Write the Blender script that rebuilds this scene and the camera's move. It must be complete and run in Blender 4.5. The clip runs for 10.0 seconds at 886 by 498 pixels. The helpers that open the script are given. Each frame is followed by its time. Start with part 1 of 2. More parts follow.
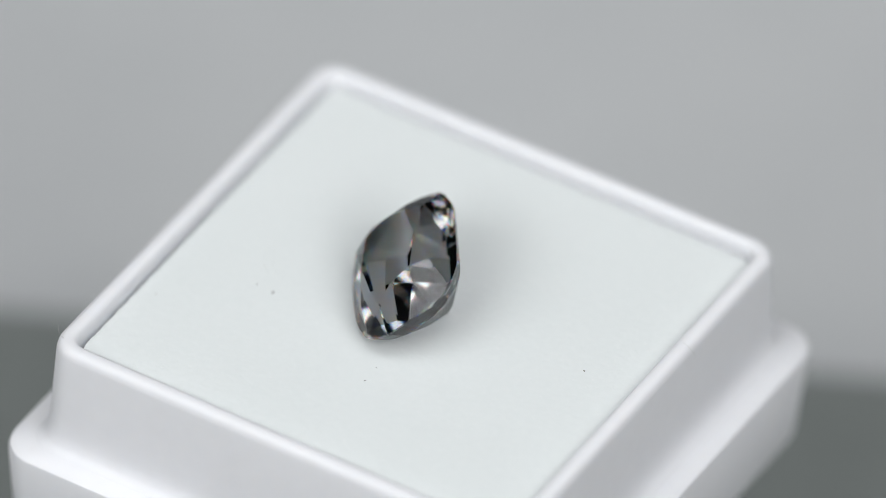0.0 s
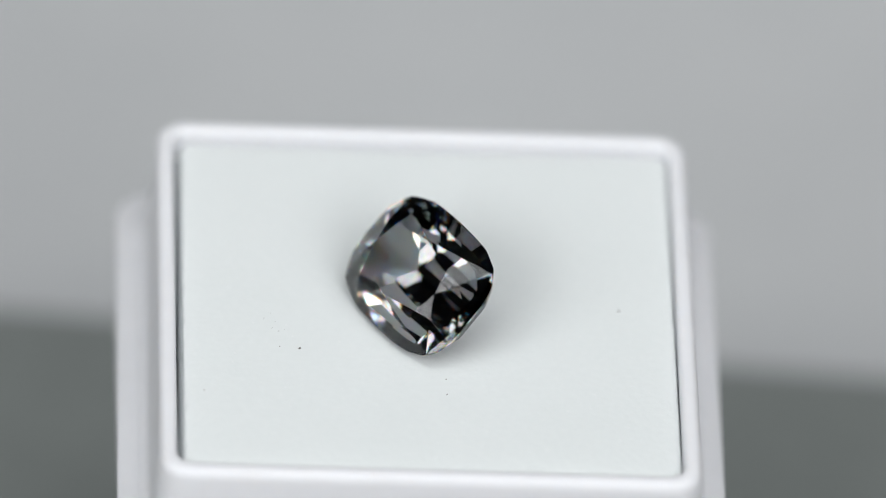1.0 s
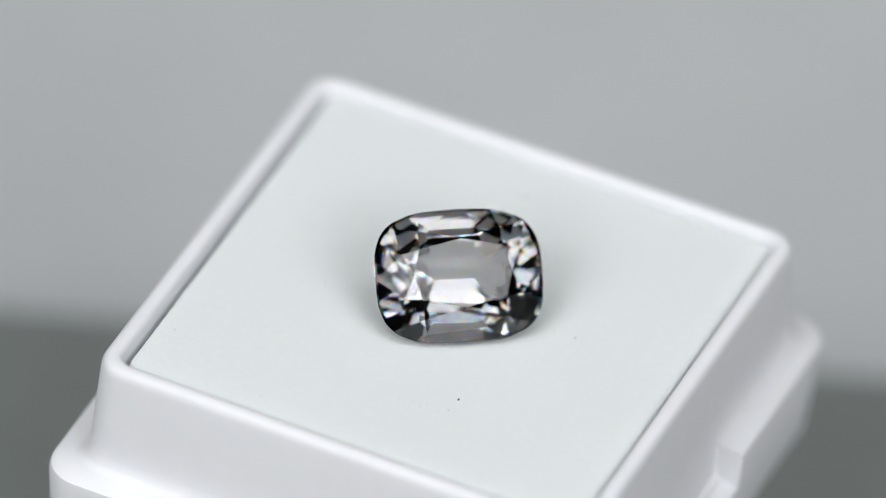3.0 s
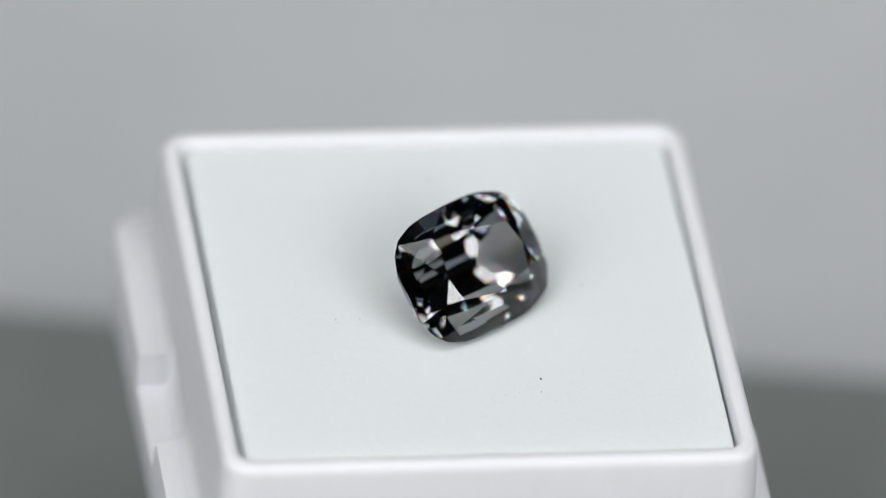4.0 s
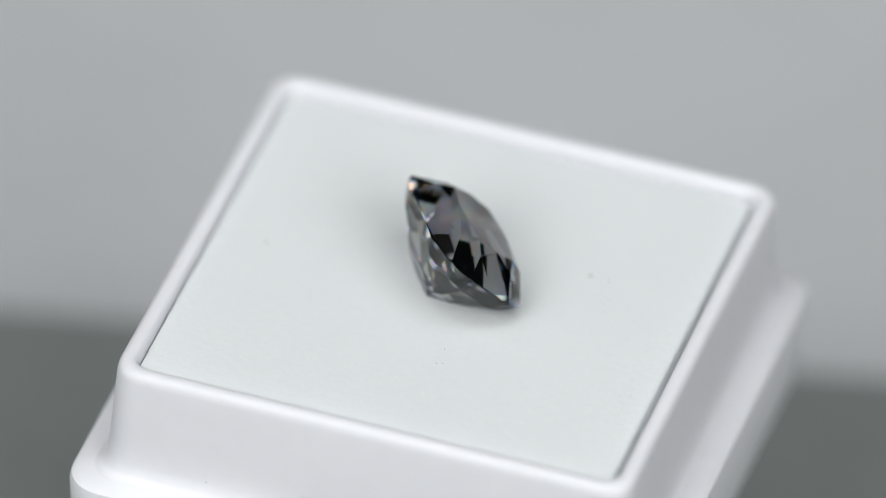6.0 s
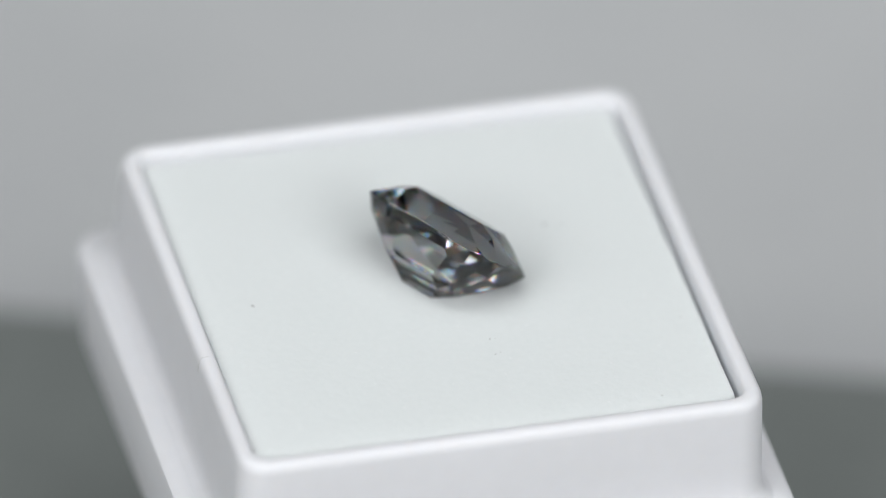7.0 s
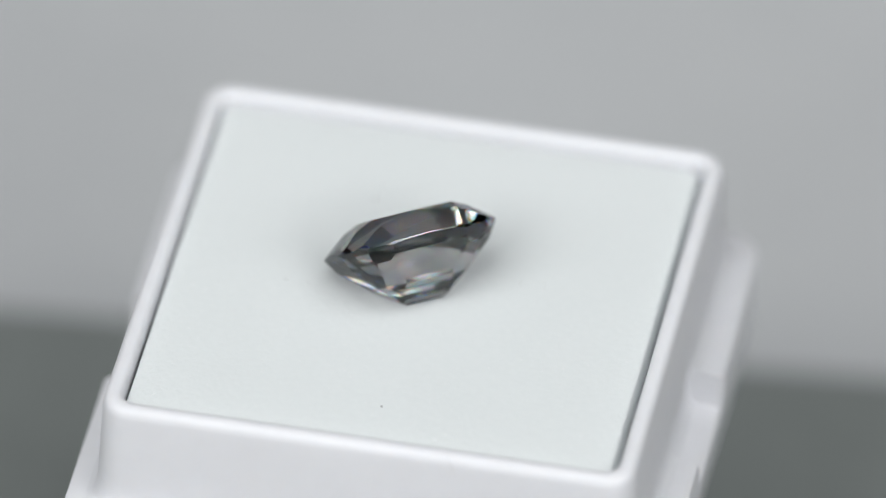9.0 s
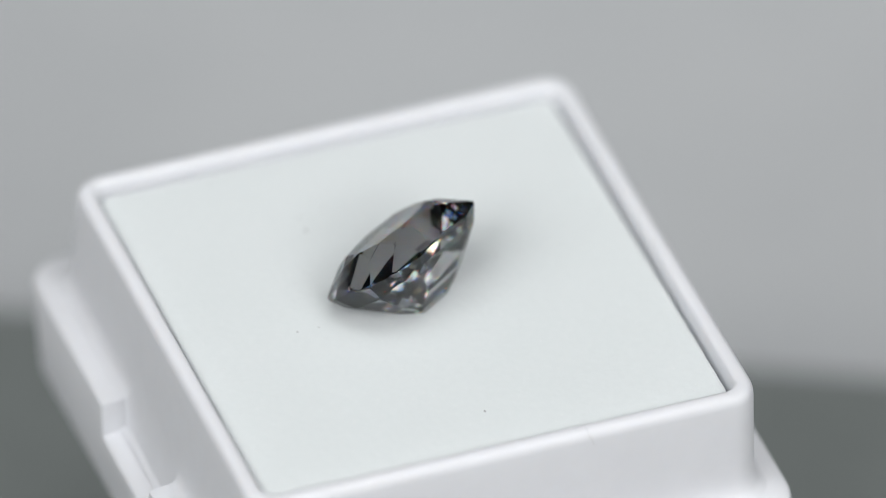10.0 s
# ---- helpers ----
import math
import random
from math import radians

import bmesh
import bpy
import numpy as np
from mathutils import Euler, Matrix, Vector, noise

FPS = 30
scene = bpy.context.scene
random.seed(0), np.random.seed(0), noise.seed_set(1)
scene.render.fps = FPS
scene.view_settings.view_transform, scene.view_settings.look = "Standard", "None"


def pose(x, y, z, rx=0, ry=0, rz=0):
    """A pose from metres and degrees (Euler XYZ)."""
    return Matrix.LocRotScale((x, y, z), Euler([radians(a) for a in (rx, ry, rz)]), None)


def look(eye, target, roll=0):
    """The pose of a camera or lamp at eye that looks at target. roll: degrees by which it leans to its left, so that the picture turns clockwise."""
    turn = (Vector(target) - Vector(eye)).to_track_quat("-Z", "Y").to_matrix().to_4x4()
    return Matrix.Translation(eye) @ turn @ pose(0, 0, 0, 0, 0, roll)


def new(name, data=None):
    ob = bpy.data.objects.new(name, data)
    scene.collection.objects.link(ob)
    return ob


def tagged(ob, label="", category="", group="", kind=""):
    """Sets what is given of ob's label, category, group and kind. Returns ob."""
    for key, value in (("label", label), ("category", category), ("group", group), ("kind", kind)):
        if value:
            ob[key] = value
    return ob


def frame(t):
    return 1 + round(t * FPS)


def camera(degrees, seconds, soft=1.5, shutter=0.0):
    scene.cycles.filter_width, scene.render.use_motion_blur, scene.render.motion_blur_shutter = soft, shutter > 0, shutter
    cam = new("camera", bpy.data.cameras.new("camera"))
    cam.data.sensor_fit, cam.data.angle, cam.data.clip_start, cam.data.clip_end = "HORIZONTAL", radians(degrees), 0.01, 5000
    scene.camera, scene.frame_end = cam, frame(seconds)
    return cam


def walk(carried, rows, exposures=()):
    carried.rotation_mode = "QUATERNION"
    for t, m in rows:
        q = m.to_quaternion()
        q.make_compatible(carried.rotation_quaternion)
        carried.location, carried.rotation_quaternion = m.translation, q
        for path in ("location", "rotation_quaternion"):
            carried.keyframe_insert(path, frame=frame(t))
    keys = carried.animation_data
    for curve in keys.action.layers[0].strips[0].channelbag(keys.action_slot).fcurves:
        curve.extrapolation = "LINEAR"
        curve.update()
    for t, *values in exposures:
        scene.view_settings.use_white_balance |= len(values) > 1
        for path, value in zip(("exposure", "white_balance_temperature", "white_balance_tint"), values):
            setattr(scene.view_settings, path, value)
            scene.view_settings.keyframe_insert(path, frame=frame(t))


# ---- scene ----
MM = 0.001
RIM_Z = 28.0            # height of the box rim over the dark board, mm
TURN_0, TURN_RATE = -28.370, 32.187   # degrees at the start, degrees a second

# camera on a tripod, a long macro lens
cam = camera(3.5385, 10.0, soft=0.5)
EYE = (0.0, -0.54454, 0.44617 + RIM_Z * MM)
cam_pose = pose(*EYE, 50.7584, -3.0426, 2.4569)
walk(cam, [(0.0, cam_pose), (10.0, cam_pose)], exposures=[(0.0, 0.0), (10.0, 0.0)])
cam.data.dof.use_dof = True
cam.data.dof.focus_distance = 0.6998
cam.data.dof.aperture_fstop = 16.5

# ---------------------------------------------------------------- light
world = bpy.data.worlds.new("studio_world")
scene.world = world
world.use_nodes = True
world.node_tree.nodes["Background"].inputs["Color"].default_value = (0.9, 0.95, 1.0, 1)
world.node_tree.nodes["Background"].inputs["Strength"].default_value = 0.05


def softbox(name, eye, target, size_x, size_y, watts, colour):
    data = bpy.data.lights.new(name, "AREA")
    data.shape, data.size, data.size_y, data.energy, data.color = "RECTANGLE", size_x, size_y, watts, colour
    ob = new(name, data)
    ob.matrix_world = look(eye, target)
    return ob


def bearing(azimuth, elevation, distance):
    c = math.cos(radians(elevation)) * distance
    return (c * math.cos(radians(azimuth)), c * math.sin(radians(azimuth)), math.sin(radians(elevation)) * distance + RIM_Z * MM)


# two soft panels, each with a bright tube low in it, stand left and right of the camera; a long diffuser hangs overhead
CENTRE = (0, 0, RIM_Z * MM)
softbox("panel_light", bearing(-131, 40, 1.0), CENTRE, 0.66, 0.48, 4.45, (0.98, 0.987, 1.0))
softbox("panel_light", bearing(-53, 40, 1.0), CENTRE, 0.66, 0.48, 3.8, (0.985, 0.987, 1.0))
softbox("tube_light", bearing(-117, 31, 0.97), CENTRE, 0.22, 0.085, 0.62, (0.98, 0.987, 1.0))
softbox("tube_light", bearing(-62, 31, 0.97), CENTRE, 0.32, 0.085, 0.95, (0.985, 0.987, 1.0))
softbox("overhead_diffuser", (0.0, -0.14, 0.95), (0, -0.14, 0), 1.1, 0.38, 4.3, (0.965, 0.99, 1.0))


# ---------------------------------------------------------------- materials
def principled(name, colour, rough, **inputs):
    m = bpy.data.materials.new(name)
    m.use_nodes = True
    b = m.node_tree.nodes["Principled BSDF"]
    b.inputs["Base Color"].default_value = (*colour, 1)
    b.inputs["Roughness"].default_value = rough
    for key, value in inputs.items():
        b.inputs[key.replace("_", " ")].default_value = value
    return m, m.node_tree, b


def textured(name, dark, light, rough, scale, detail, bump=0.0, bump_scale=1.0, rough_spread=0.1, **inputs):
    """Two noises mix the colours; a third, finer one makes the relief. Scales are per metre."""
    m, tree, b = principled(name, light, rough, **inputs)
    nodes, links = tree.nodes, tree.links
    where = nodes.new("ShaderNodeTexCoord")
    big, small = nodes.new("ShaderNodeTexNoise"), nodes.new("ShaderNodeTexNoise")
    big.inputs["Scale"].default_value, small.inputs["Scale"].default_value = scale, detail
    small.inputs["Detail"].default_value = 6
    both = nodes.new("ShaderNodeMath")
    both.operation = "MULTIPLY_ADD"
    both.inputs[1].default_value = 0.5
    half = nodes.new("ShaderNodeMath")
    half.operation = "MULTIPLY"
    half.inputs[1].default_value = 0.5
    for n in (big, small):
        links.new(where.outputs["Object"], n.inputs["Vector"])
    links.new(big.outputs["Fac"], half.inputs[0])
    links.new(small.outputs["Fac"], both.inputs[0])
    links.new(half.outputs[0], both.inputs[2])
    ramp = nodes.new("ShaderNodeValToRGB")
    ramp.color_ramp.elements[0].position, ramp.color_ramp.elements[1].position = 0.3, 0.7
    ramp.color_ramp.elements[0].color, ramp.color_ramp.elements[1].color = (*dark, 1), (*light, 1)
    links.new(both.outputs[0], ramp.inputs["Fac"])
    links.new(ramp.outputs["Color"], b.inputs["Base Color"])
    gloss = nodes.new("ShaderNodeMapRange")
    gloss.inputs["To Min"].default_value = max(rough - rough_spread, 0.02)
    gloss.inputs["To Max"].default_value = min(rough + rough_spread, 1.0)
    links.new(big.outputs["Fac"], gloss.inputs["Value"])
    links.new(gloss.outputs["Result"], b.inputs["Roughness"])
    if bump:
        fine, relief = nodes.new("ShaderNodeTexNoise"), nodes.new("ShaderNodeBump")
        fine.inputs["Scale"].default_value, fine.inputs["Detail"].default_value = bump_scale, 5
        relief.inputs["Strength"].default_value, relief.inputs["Distance"].default_value = bump, 0.0002
        links.new(where.outputs["Object"], fine.inputs["Vector"])
        links.new(fine.outputs["Fac"], relief.inputs["Height"])
        links.new(relief.outputs["Normal"], b.inputs["Normal"])
    return m


PLASTIC = textured("white_plastic", (0.785, 0.79, 0.815), (0.818, 0.824, 0.85), 0.6, 120, 900, 0.03, 2500, Specular_IOR_Level=0.4, Subsurface_Weight=0.12, Subsurface_Radius=(1.1, 1.0, 0.9), Subsurface_Scale=0.0004)
FOAM = textured("white_foam", (0.732, 0.768, 0.767), (0.76, 0.793, 0.792), 0.92, 90, 2600, 0.18, 3600, 0.05, Specular_IOR_Level=0.3, Subsurface_Weight=0.5, Subsurface_Radius=(1.0, 1.0, 1.0), Subsurface_Scale=0.0012)
BOARD = textured("dark_board", (0.205, 0.222, 0.216), (0.232, 0.252, 0.244), 0.36, 25, 300, 0.05, 900)
TABLE = textured("grey_table", (0.50, 0.515, 0.525), (0.565, 0.575, 0.582), 0.6, 9, 120, 0.05, 700)
STUDIO = textured("studio_paint", (0.028, 0.028, 0.03), (0.04, 0.04, 0.042), 0.85, 2, 40, 0.1, 200)
RUBBER = textured("black_rubber", (0.02, 0.02, 0.02), (0.03, 0.03, 0.03), 0.7, 200, 2000)
LINT = textured("dark_lint", (0.03, 0.025, 0.02), (0.12, 0.10, 0.09), 0.9, 3000, 9000)
GRAIN = textured("foam_grain", (0.755, 0.785, 0.785), (0.80, 0.82, 0.82), 0.9, 3000, 9000)
DUN = textured("dun_lint", (0.16, 0.15, 0.14), (0.30, 0.29, 0.27), 0.9, 3000, 9000)
PALE = textured("pale_lint", (0.45, 0.45, 0.44), (0.6, 0.6, 0.58), 0.9, 3000, 9000)


def gem_material():
    """Clear grey stone: refraction that spreads the colours a little, and Fresnel gloss, each taking a share of the light."""
    m = bpy.data.materials.new("grey_spinel")
    m.use_nodes = True
    nodes, links = m.node_tree.nodes, m.node_tree.links
    nodes.remove(nodes["Principled BSDF"])
    spread = None
    for colour, index in (((0.46, 0.62, 0.46, 1), 1.718), ((0.255, 0.045, 0, 1), 1.707), ((0, 0.045, 0.26, 1), 1.732)):
        bend = nodes.new("ShaderNodeBsdfRefraction")
        bend.inputs["Color"].default_value, bend.inputs["Roughness"].default_value, bend.inputs["IOR"].default_value = colour, 0.0, index
        if spread:
            both = nodes.new("ShaderNodeAddShader")
            links.new(spread.outputs[0], both.inputs[0])
            links.new(bend.outputs["BSDF"], both.inputs[1])
            spread = both
        else:
            spread = bend
    gloss, fresnel, mix = nodes.new("ShaderNodeBsdfAnisotropic"), nodes.new("ShaderNodeFresnel"), nodes.new("ShaderNodeMixShader")
    gloss.inputs["Color"].default_value, gloss.inputs["Roughness"].default_value = (0.68, 0.685, 0.69, 1), 0.0
    fresnel.inputs["IOR"].default_value = 1.72
    links.new(fresnel.outputs["Fac"], mix.inputs["Fac"])
    links.new(spread.outputs[0], mix.inputs[1])
    links.new(gloss.outputs["BSDF"], mix.inputs[2])
    links.new(mix.outputs["Shader"], nodes["Material Output"].inputs["Surface"])
    return m


GEM = gem_material()


# ---------------------------------------------------------------- builders
def mesh_of(name, bm, material, smooth=False):
    data = bpy.data.meshes.new(name)
    bmesh.ops.recalc_face_normals(bm, faces=bm.faces)
    for edge in bm.edges:
        edge.smooth = edge.calc_face_angle(0) < 0.75
    bm.to_mesh(data)
    bm.free()
    data.materials.append(material)
    for face in data.polygons:
        face.use_smooth = smooth
    return data


def part(name, bm, material, parent, label="", smooth=False):
    ob = new(name, mesh_of(name, bm, material, smooth))
    ob.parent = parent
    return tagged(ob, label)


def slab(bm, low, high):
    made = bmesh.ops.create_cube(bm, size=1.0, matrix=Matrix.Translation([(a + b) / 2 for a, b in zip(low, high)])
                                 @ Matrix.Diagonal([*(b - a for a, b in zip(low, high)), 1]))
    return made["verts"]


SIDE_STOPS = [9, 6.5, 4.5, 3.7, 3.42, 3.35, 3.12, 3.05, 2.8, 2, 1, 0, -1, -2, -2.8, -3.05, -3.12, -3.35, -3.42, -3.7, -4.5, -6.5, -9]


def square_ring(half, radius, corner=8):
    """A rounded square as points, with extra points along its sides."""
    points = []
    for k in range(4):
        turn = Matrix.Rotation(k * math.pi / 2, 2)
        for i in range(corner + 1):
            a = math.pi / 2 * i / corner
            points.append(turn @ Vector((half - radius + radius * math.cos(a), half - radius + radius * math.sin(a))))
        squeeze = min(1.0, (half - radius) / 9.6)
        for x in SIDE_STOPS:
            points.append(turn @ Vector((x * squeeze, half)))
    return points


def loft(rings, shape=None, cap=(True, True), corner=8, closed=False):
    """A bmesh through rounded squares (half, radius, z) in mm; shape may move each point."""
    bm = bmesh.new()
    rows = []
    for index, (half, radius, z) in enumerate(rings):
        row = []
        for p in square_ring(half, radius, corner):
            q = Vector((p.x, p.y, z))
            if shape:
                q = shape(index, q)
            row.append(bm.verts.new(q * MM))
        rows.append(row)
    for a, b in zip(rows, rows[1:] + rows[:1] if closed else rows[1:]):
        for i in range(len(a)):
            j = (i + 1) % len(a)
            bm.faces.new((a[i], a[j], b[j], b[i]))
    if cap[0]:
        bm.faces.new(rows[0])
    if cap[1]:
        bm.faces.new(rows[-1])
    return bm


# ---------------------------------------------------------------- the place
def setting():
    bm = bmesh.new()
    slab(bm, (-1.6, -1.6, -0.06), (1.6, 1.6, -0.012))
    tagged(new("table", mesh_of("table", bm, TABLE)), "light grey matt tabletop under the dark board", "table", kind="structure")
    bm = bmesh.new()
    slab(bm, (-0.35, -0.30, -0.012), (0.35, 0.0306, 0.0))
    bmesh.ops.rotate(bm, verts=bm.verts, matrix=Matrix.Rotation(radians(-0.9), 3, "Z"))
    bmesh.ops.bevel(bm, geom=bm.edges[:], offset=0.001, segments=2, affect="EDGES")
    tagged(new("board", mesh_of("board", bm, BOARD)), "dark grey satin board lying on the table", "board", kind="structure")
    for name, low, high in (("wall_north", (-1.6, 1.6, -0.06), (1.6, 1.68, 1.6)), ("wall_south", (-1.6, -1.68, -0.06), (1.6, -1.6, 1.6)),
                            ("wall_east", (1.6, -1.68, -0.06), (1.68, 1.68, 1.6)), ("wall_west", (-1.68, -1.68, -0.06), (-1.6, 1.68, 1.6)),
                            ("ceiling", (-1.68, -1.68, 1.6), (1.68, 1.68, 1.68))):
        bm = bmesh.new()
        slab(bm, low, high)
        tagged(new(name, mesh_of(name, bm, STUDIO)), "dark grey painted studio " + name.split("_")[0], "ceiling" if name == "ceiling" else "wall", kind="structure")


BOX_X, BOX_Y = -0.456, -1.010       # the box sits a little off the turning axis, mm


LEAN = pose(0, 0, 0, 1.654, 0.302, 0)   # the box stands a little askew on the platter


def carried(ob):
    """Puts a thing's own space so that it turns round the axis."""
    ob.matrix_world = pose(0, 0, RIM_Z * MM, 0, 0, TURN_0) @ LEAN
    return ob


def speck(place, size, seed):
    """A crumb of lint in mm, uneven and flattened."""
    rng = random.Random(seed)
    bm = bmesh.new()
    bmesh.ops.create_icosphere(bm, subdivisions=1, radius=1.0)
    turn = Matrix.Rotation(rng.uniform(0, 3), 3, "Z")
    for v in bm.verts:
        v.co = turn @ (v.co * rng.uniform(0.6, 1.25))
        v.co.x *= 1.5
        v.co = (place + v.co * size * 0.6) * MM
    return bm


def thread(points, radius):
    """A thin tube through points in mm."""
    bm = bmesh.new()
    rows = []
    for i, p in enumerate(points):
        along = (points[min(i + 1, len(points) - 1)] - points[max(i - 1, 0)]).normalized()
        side = along.orthogonal().normalized()
        rows.append([bm.verts.new((p + (Matrix.Rotation(k * math.pi / 3, 3, along) @ side) * radius) * MM) for k in range(6)])
    for a, b in zip(rows, rows[1:]):
        for k in range(6):
            bm.faces.new((a[k], a[(k + 1) % 6], b[(k + 1) % 6], b[k]))
    bm.faces.new(rows[0]), bm.faces.new(rows[-1])
    return bm


def gem_box():
    box = carried(tagged(new("gem_box"), "white square plastic gem display box base, lid removed", "box"))

    def in_notch(q):
        return abs(q.y) > 12.9 and abs(q.x) < 3.2

    def skirt_shape(index, q):
        # thumb notches in the ledge of two opposite sides
        if index in (4, 5, 6, 7) and in_notch(q):
            q.z -= 1.85
            q.y -= 0.34 if index == 7 and q.y > 0 else 0
        return q + Vector((BOX_X, BOX_Y, 0))

    def collar_shape(index, q):
        if index < 2 and in_notch(q) and q.y < 0:
            q.z -= 1.8
        elif index < 4 and in_notch(q) and q.y > 0:
            q.z -= (1.85, 1.75, 1.2, 0.0)[index]
            q.y -= math.copysign((0.34, 0.34, 0.31, 0.27)[index], q.y)
        return q + Vector((BOX_X, BOX_Y, 0))

    skirt = [(13.95, 1.6, -12.3), (14.4, 1.8, -12.12), (14.6, 1.9, -11.7), (14.78, 1.9, -9.2), (14.94, 1.9, -6.75), (14.88, 1.9, -6.42), (14.65, 1.8, -6.25),
             (13.95, 1.64, -6.2), (13.9, 1.62, -8.6), (12.2, 0.9, -8.8)]
    collar = [(13.95, 1.64, -6.2), (13.70, 1.58, -6.13), (13.49, 1.49, -5.86), (13.40, 1.45, -5.3), (13.37, 1.45, -4.85), (13.36, 1.45, -4.6), (13.20, 1.4, -0.55), (13.14, 1.4, -0.25),
              (13.02, 1.35, -0.08), (12.85, 1.25, 0.0), (12.52, 1.0, 0.0), (12.40, 0.9, -0.06), (12.33, 0.9, -0.22), (12.29, 0.9, -0.6), (12.24, 0.9, -6.5)]
    part("skirt", loft(skirt, skirt_shape), PLASTIC, box, "wide lower tier with a ledge and thumb notches", smooth=True)
    part("collar", loft(collar, collar_shape, cap=(False, False), closed=True), PLASTIC, box, "raised upper wall with a rounded rim", smooth=True)
    for k, (x, y, z, size) in enumerate([(-11.22, -13.36, -5.4, 0.10), (-10.04, -13.36, -5.9, 0.08), (7.95, 13.37, -5.3, 0.10), (13.37, -4.21, -5.6, 0.09)]):
        part("speck", speck(Vector((x + BOX_X, y + BOX_Y, z)), size, k), LINT, box, "tiny grey dust speck on plastic")
    hair = [(12.30, 3.98, -0.28), (12.45, 4.02, -0.08), (12.8, 4.16, 0.03), (13.02, 4.10, -0.04), (13.2, 4.22, -0.3), (13.26, 4.4, -0.7)]
    part("fibre", thread([Vector((x + BOX_X, y + BOX_Y, z)) for x, y, z in hair], 0.009), PALE, box, "thin grey fibre across the rim")
    wisp = [(-12.7, -12.3, -0.05), (-12.9, -12.45, 0.25), (-13.0, -12.42, 0.6), (-12.95, -12.5, 0.9), (-13.15, -12.6, 1.05), (-13.2, -12.5, 0.7)]
    part("fibre", thread([Vector((x + BOX_X, y + BOX_Y, z)) for x, y, z in wisp], 0.009), PALE, box, "pale lint wisp on the rim corner")
    return box


def foam_pad():
    pad = carried(tagged(new("foam_pad"), "white foam pad pressed into the gem box", "foam pad"))
    # cut by hand: the edge wavers and crumbles a little where it meets the wall
    rings = [(12.45, 0.5, -7.9), (12.45, 0.5, -1.5), (12.21, 0.5, -0.68), (12.19, 0.5, -0.58), (12.12, 0.5, -0.53), (11.95, 0.5, -0.50), (11.6, 0.55, -0.47), (11.0, 0.7, -0.455), (10.0, 1.0, -0.455), (8.5, 1.5, -0.475), (6.5, 2.0, -0.49)]
    bm = bmesh.new()
    rows = []
    for index, (half, radius, z) in enumerate(rings):
        row = []
        for k in range(4):
            turn = Matrix.Rotation(k * math.pi / 2, 2)
            flat = half - radius
            side = [Vector((half, -flat + 2 * flat * i / 110)) for i in range(111)]
            bend = [Vector((flat + radius * math.cos(a), flat + radius * math.sin(a))) for a in (math.pi / 8, math.pi / 4, 3 * math.pi / 8)]
            for p in side + bend:
                p = turn @ p
                drop = inward = 0.0
                if 1 < index < 7:
                    share = (0, 0, 0.4, 1.0, 1.0, 0.6, 0.3)[index]
                    ragged = noise.noise(Vector((p.x * 2.6, p.y * 2.6, 1.7))) + 0.6 * noise.noise(Vector((p.x * 7.0, p.y * 7.0, index * 0.8)))
                    drop = share * 0.045 * ragged
                    inward = share * 0.0035 * max(0.0, noise.noise(Vector((p.x * 1.7, p.y * 1.7, 8.1))) + 0.4 * ragged)
                row.append(bm.verts.new(Vector((p.x * (0.988 - inward) + BOX_X + 0.12, p.y * (0.982 - inward) + BOX_Y - 0.09, z + drop)) * MM))
        rows.append(row)
    for low, high in zip(rows, rows[1:]):
        for i in range(len(low)):
            j = (i + 1) % len(low)
            bm.faces.new((low[i], low[j], high[j], high[i]))
    bm.faces.new(rows[0]), bm.faces.new(rows[-1])
    part("pad", bm, FOAM, pad, smooth=True)

    def surface(x, y):
        """The foam's top, dished a little towards the middle."""
        return float(np.interp(max(abs(x), abs(y)), [6.5, 8.5, 10.0, 11.0, 11.6, 11.85], [-0.49, -0.475, -0.455, -0.455, -0.47, -0.49]))

    # lint on the foam: x, y, size
    crumbs = [(-6.16, -3.44, 0.13), (-7.14, -3.34, 0.07), (0.95, -5.40, 0.06), (0.97, -6.52, 0.07), (-10.87, -6.76, 0.09), (-7.19, -2.23, 0.05), (-6.9, -2.05, 0.04),
              (-7.5, -2.0, 0.05), (-7.35, -1.55, 0.04), (-7.9, -1.3, 0.04), (-7.6, -0.9, 0.03), (-1.18, 6.04, 0.06), (-1.21, 4.83, 0.06), (-10.83, 5.04, 0.07),
              (9.55, 0.0, 0.09), (-8.32, 10.86, 0.09), (-1.46, 5.95, 0.05), (-1.5, 4.78, 0.04)]
    for k, (x, y, size) in enumerate(crumbs):
        part("speck", speck(Vector((x + BOX_X - 0.08, y + BOX_Y + 0.14, surface(x, y) + size * 0.2)), size * 0.72, 50 + k), LINT if k in (0, 1, 3, 14) else PALE if k in (4, 13, 15) else DUN, pad, "tiny dark lint speck")
    # a scatter of pale grains that the foam has shed
    rng = random.Random(11)
    bm = bmesh.new()
    for _ in range(170):
        x, y, size = rng.uniform(-11.4, 11.4), rng.uniform(-11.4, 11.4), rng.uniform(0.02, 0.055)
        turn = Matrix.Translation(Vector((x + BOX_X, y + BOX_Y, surface(x, y) + 0.005)) * MM) @ Matrix.Rotation(rng.uniform(0, 3.1), 4, "Z") @ Matrix.Diagonal((1.4 * size * MM, size * MM, 0.6 * size * MM, 1))
        bmesh.ops.create_icosphere(bm, subdivisions=1, radius=1.0, matrix=turn)
    tagged(part("grains", bm, GRAIN, pad, "pale loose foam grains"), kind="stuff")
    return pad


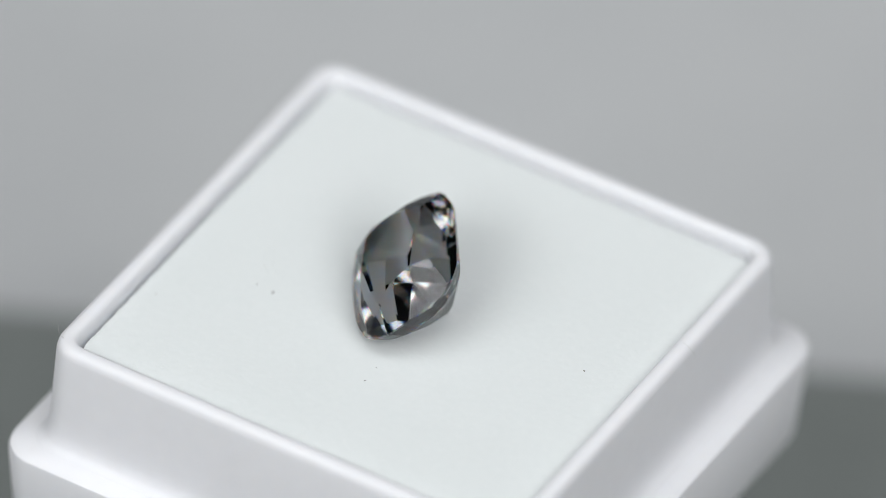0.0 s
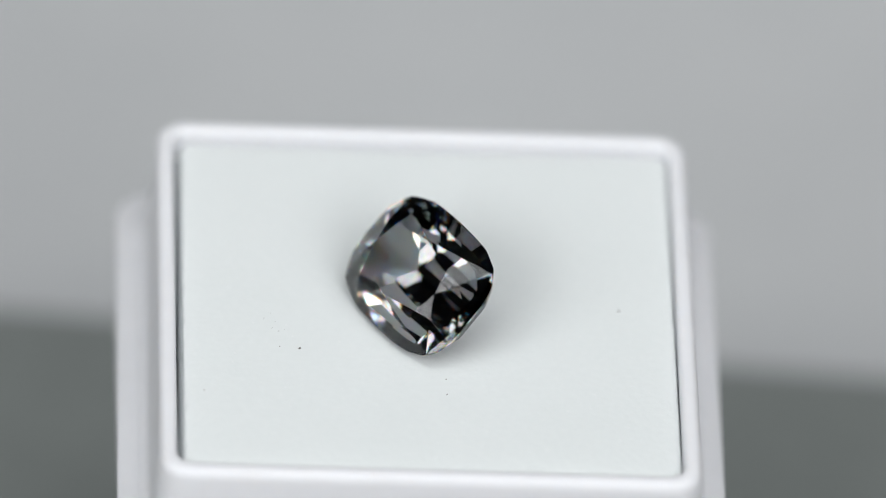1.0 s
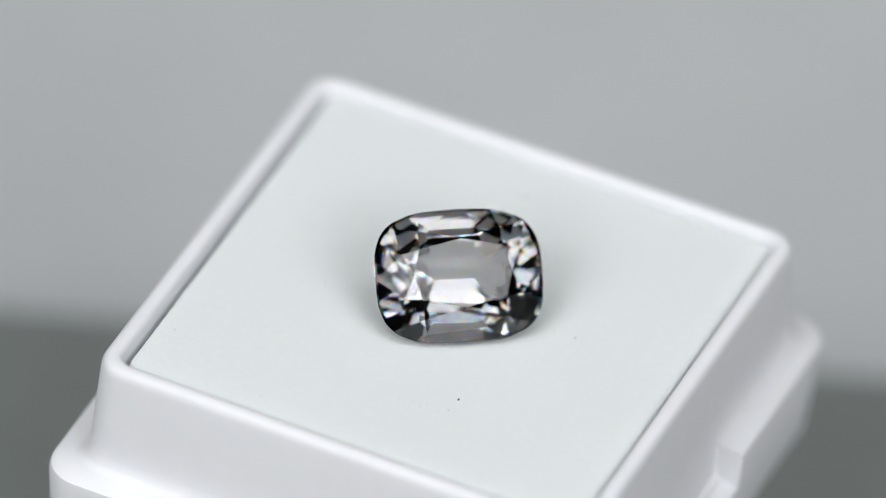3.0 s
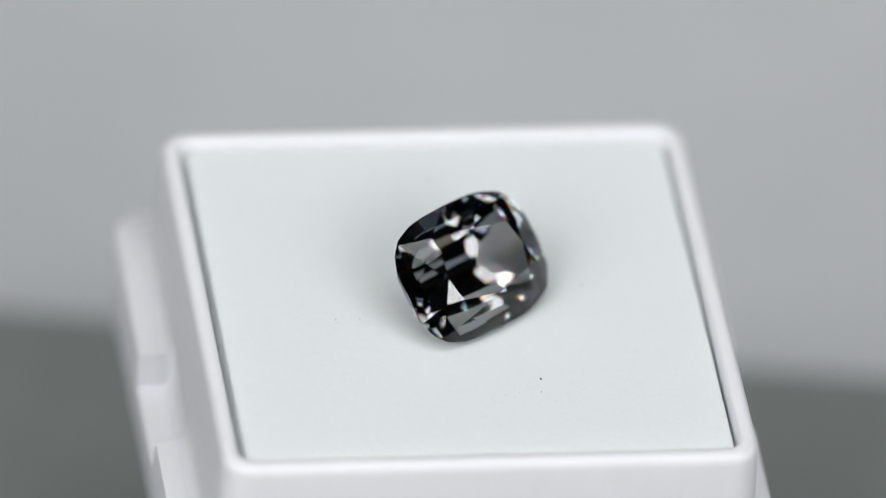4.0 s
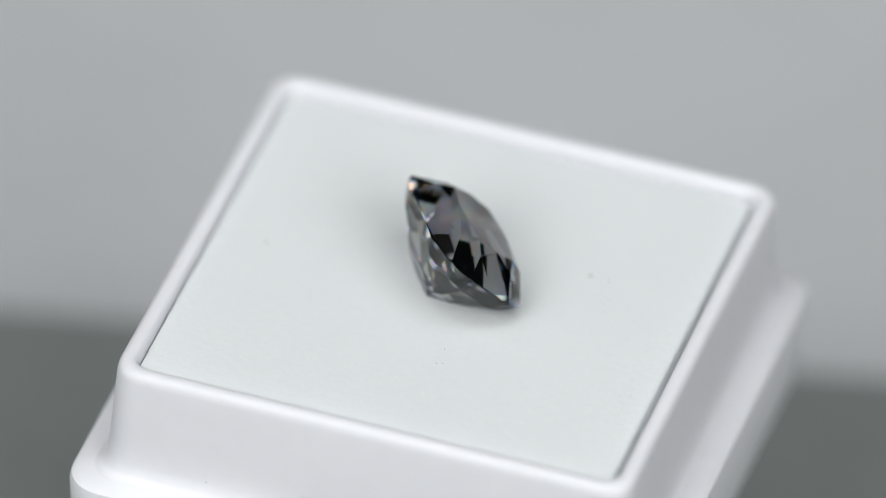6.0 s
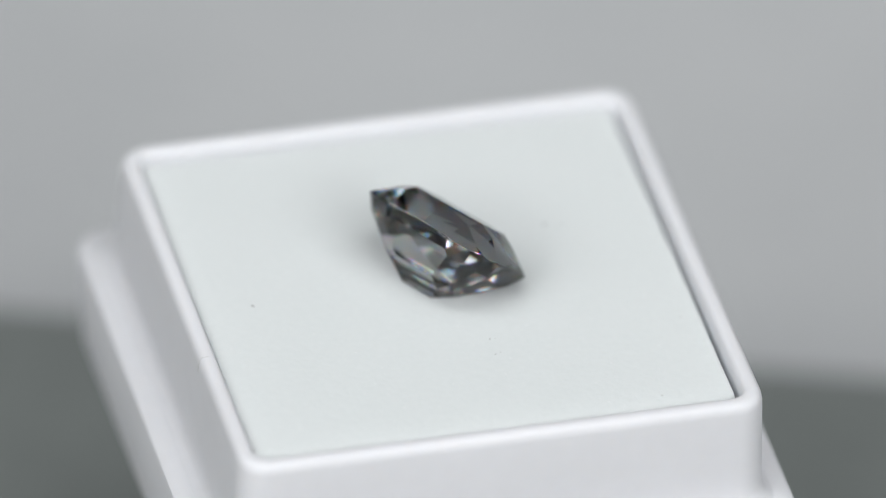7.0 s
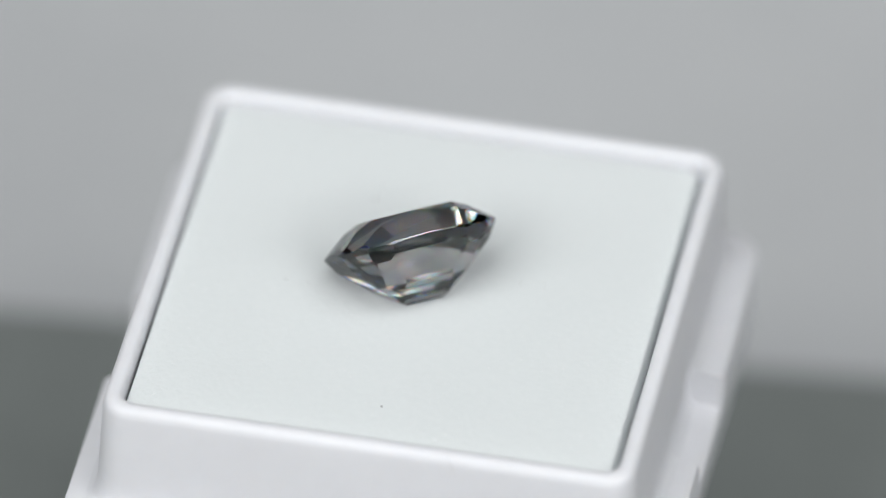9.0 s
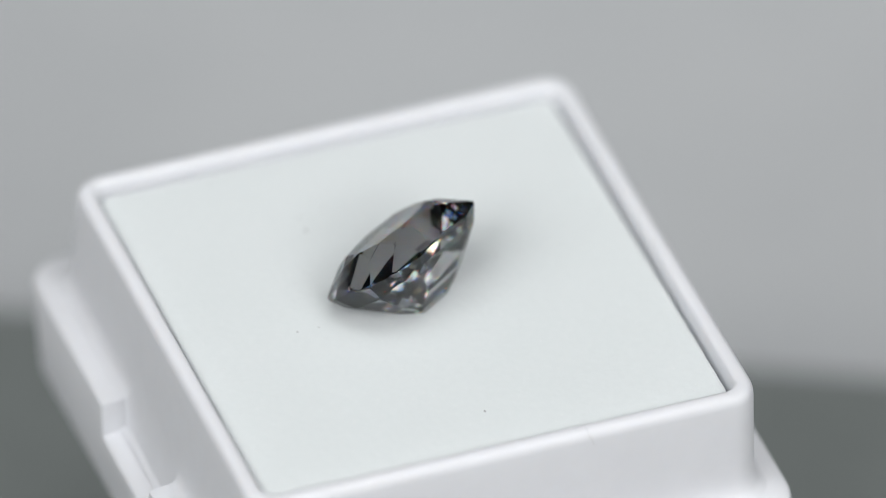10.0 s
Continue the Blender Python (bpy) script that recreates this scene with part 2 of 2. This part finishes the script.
def gemstone():
    """A cushion cut: planes cut a block, as a cutter would."""
    a, b, power = 4.157, 3.275, 3.2
    table_z, belt, depth, keel = 1.260, 0.06, 3.185, 0.976
    outline = []
    for i in range(720):
        c, s = math.cos(i * math.pi / 360), math.sin(i * math.pi / 360)
        outline.append(Vector((math.copysign(a * abs(c) ** (2 / power), c), math.copysign(b * abs(s) ** (2 / power), s))))

    def reach(u):
        return max(u.dot(p) for p in outline)

    def way(degrees):
        return Vector((math.cos(radians(degrees)), math.sin(radians(degrees))))

    bm = bmesh.new()
    bmesh.ops.create_cube(bm, size=12)

    def cut(normal, distance):
        normal = normal.normalized()
        geom = bm.verts[:] + bm.edges[:] + bm.faces[:]
        made = bmesh.ops.bisect_plane(bm, geom=geom, dist=1e-5, plane_co=normal * distance, plane_no=normal, clear_outer=True)
        rim = [e for e in made["geom_cut"] if isinstance(e, bmesh.types.BMEdge)]
        if len(rim) > 2:
            bmesh.ops.edgenet_fill(bm, edges=rim)

    def slope(u, near, far):
        """A plane across u through two places (out, height)."""
        run, rise = near[0] - far[0], far[1] - near[1]
        n = Vector((u.x * abs(rise), u.y * abs(rise), run if rise > 0 else -run))
        cut(n, (n.normalized().x * u.x + n.normalized().y * u.y) * near[0] + n.normalized().z * near[1])

    for i in range(96):
        u = way(i * 3.75 + 1.875)
        cut(Vector((u.x, u.y, 0)), reach(u))
    cut(Vector((0, 0, 1)), table_z)
    # crown: eight mains, eight stars, sixteen girdle facets
    def facet(p, q, r, x, y):
        """A plane through three places of one quarter, mirrored into the quarter x, y."""
        p, q, r = (Vector((x * v[0], y * v[1], v[2])) for v in (p, q, r))
        n = (q - p).cross(r - p).normalized()
        n = -n if n.z < 0 else n
        cut(n, n.dot(p))

    tip_end, tip_corner, tip_side = (2.433, 0, table_z), (2.102, 1.257, table_z), (0, 1.703, table_z)
    foot_end, foot_corner, foot_side = (4.159, 0, 0.052), (3.415, 2.537, 0.052), (0, 3.268, 0.052)
    joint_end, joint_side = (2.937, 1.098, 0.904), (2.029, 2.183, 0.898)
    between_end, between_side = (4.092, 1.392, -0.015), (1.75, 3.22, -0.015)
    for x in (1, -1):
        facet(foot_end, joint_end, (joint_end[0], -joint_end[1], joint_end[2]), x, 1)
        facet(foot_side, joint_side, (-joint_side[0], joint_side[1], joint_side[2]), 1, x)
        for y in (1, -1):
            facet(foot_corner, joint_end, joint_side, x, y)
            facet(tip_end, tip_corner, joint_end, x, y)
            facet(tip_corner, tip_side, joint_side, x, y)
            facet(joint_end, foot_end, between_end, x, y)
            facet(joint_end, foot_corner, between_end, x, y)
            facet(joint_side, foot_corner, between_side, x, y)
            facet(joint_side, foot_side, between_side, x, y)
    # pavilion: three steps down to a short keel
    for az in (0, 22, 43, 68, 90):
        for u in {(x * way(az).x, y * way(az).y) for x in (1, -1) for y in (1, -1)}:
            u = Vector(u)
            h, end, flank = reach(u), abs(u.x) * keel, abs(u.y)
            run = h - end
            steps = [(h, -belt), (end + run * (0.84 + 0.05 * flank), -0.98 + 0.34 * flank), (end + run * (0.43 + 0.02 * flank), -2.17), (end, -depth)]
            if az in (22, 68):
                steps = [(h, -belt), (end + run * 0.845, -0.90), (end + run * 0.41, -2.20)]
            for near, far in zip(steps, steps[1:]):
                slope(u, near, far)
    for v in bm.verts:
        v.co *= MM
    bmesh.ops.remove_doubles(bm, verts=bm.verts, dist=2e-6)
    bmesh.ops.recalc_face_normals(bm, faces=bm.faces)
    gem = tagged(new("gemstone"), "grey cushion cut transparent gemstone lying tilted on foam", "gemstone")
    kinds = {"table_facet": lambda n: n.z > 0.999, "crown": lambda n: 0.02 < n.z <= 0.999, "girdle": lambda n: abs(n.z) <= 0.02, "pavilion": lambda n: n.z < -0.02}
    for name, chosen in kinds.items():
        piece = bm.copy()
        bmesh.ops.delete(piece, geom=[f for f in piece.faces if not chosen(f.normal)], context="FACES")
        data = bpy.data.meshes.new(name)
        piece.to_mesh(data)
        piece.free()
        data.materials.append(GEM)
        new(name, data).parent = gem
    bm.free()
    turn = Matrix.Rotation(radians(-56.753), 4, "Z") @ Matrix.Rotation(radians(43.533), 4, "X") @ Matrix.Rotation(radians(1.257), 4, "Y")
    lying = Matrix.Translation(Vector((-0.955, -1.585, 2.02)) * MM) @ turn
    gem.matrix_world = pose(0, 0, RIM_Z * MM, 0, 0, TURN_0) @ lying
    return gem, lying


def turntable():
    stand = tagged(new("turntable"), "small black turntable hidden under the gem box", "turntable")
    bm = bmesh.new()
    bmesh.ops.create_cone(bm, cap_ends=True, segments=48, radius1=0.0085, radius2=0.0085, depth=0.008, matrix=Matrix.Translation((0, 0, 0.004)))
    part("motor_base", bm, RUBBER, stand)
    bm = bmesh.new()
    bmesh.ops.create_cone(bm, cap_ends=True, segments=48, radius1=0.0095, radius2=0.0095, depth=0.0075, matrix=Matrix.Translation((0, 0, 0.01175)))
    return stand, part("platter", bm, RUBBER, stand)


setting()
BOX, PAD = gem_box(), foam_pad()
STONE, LYING = gemstone()
STAND, PLATTER = turntable()


def motions():
    turning = [(i / 10, pose(0, 0, RIM_Z * MM, 0, 0, TURN_0 + TURN_RATE * i / 10)) for i in range(101)]
    for thing in (BOX, PAD):
        walk(thing, [(t, m @ LEAN) for t, m in turning])
    walk(STONE, [(t, m @ LYING) for t, m in turning])
    walk(PLATTER, [(t, pose(0, 0, 0, 0, 0, TURN_0 + TURN_RATE * t)) for t, m in turning])


motions()
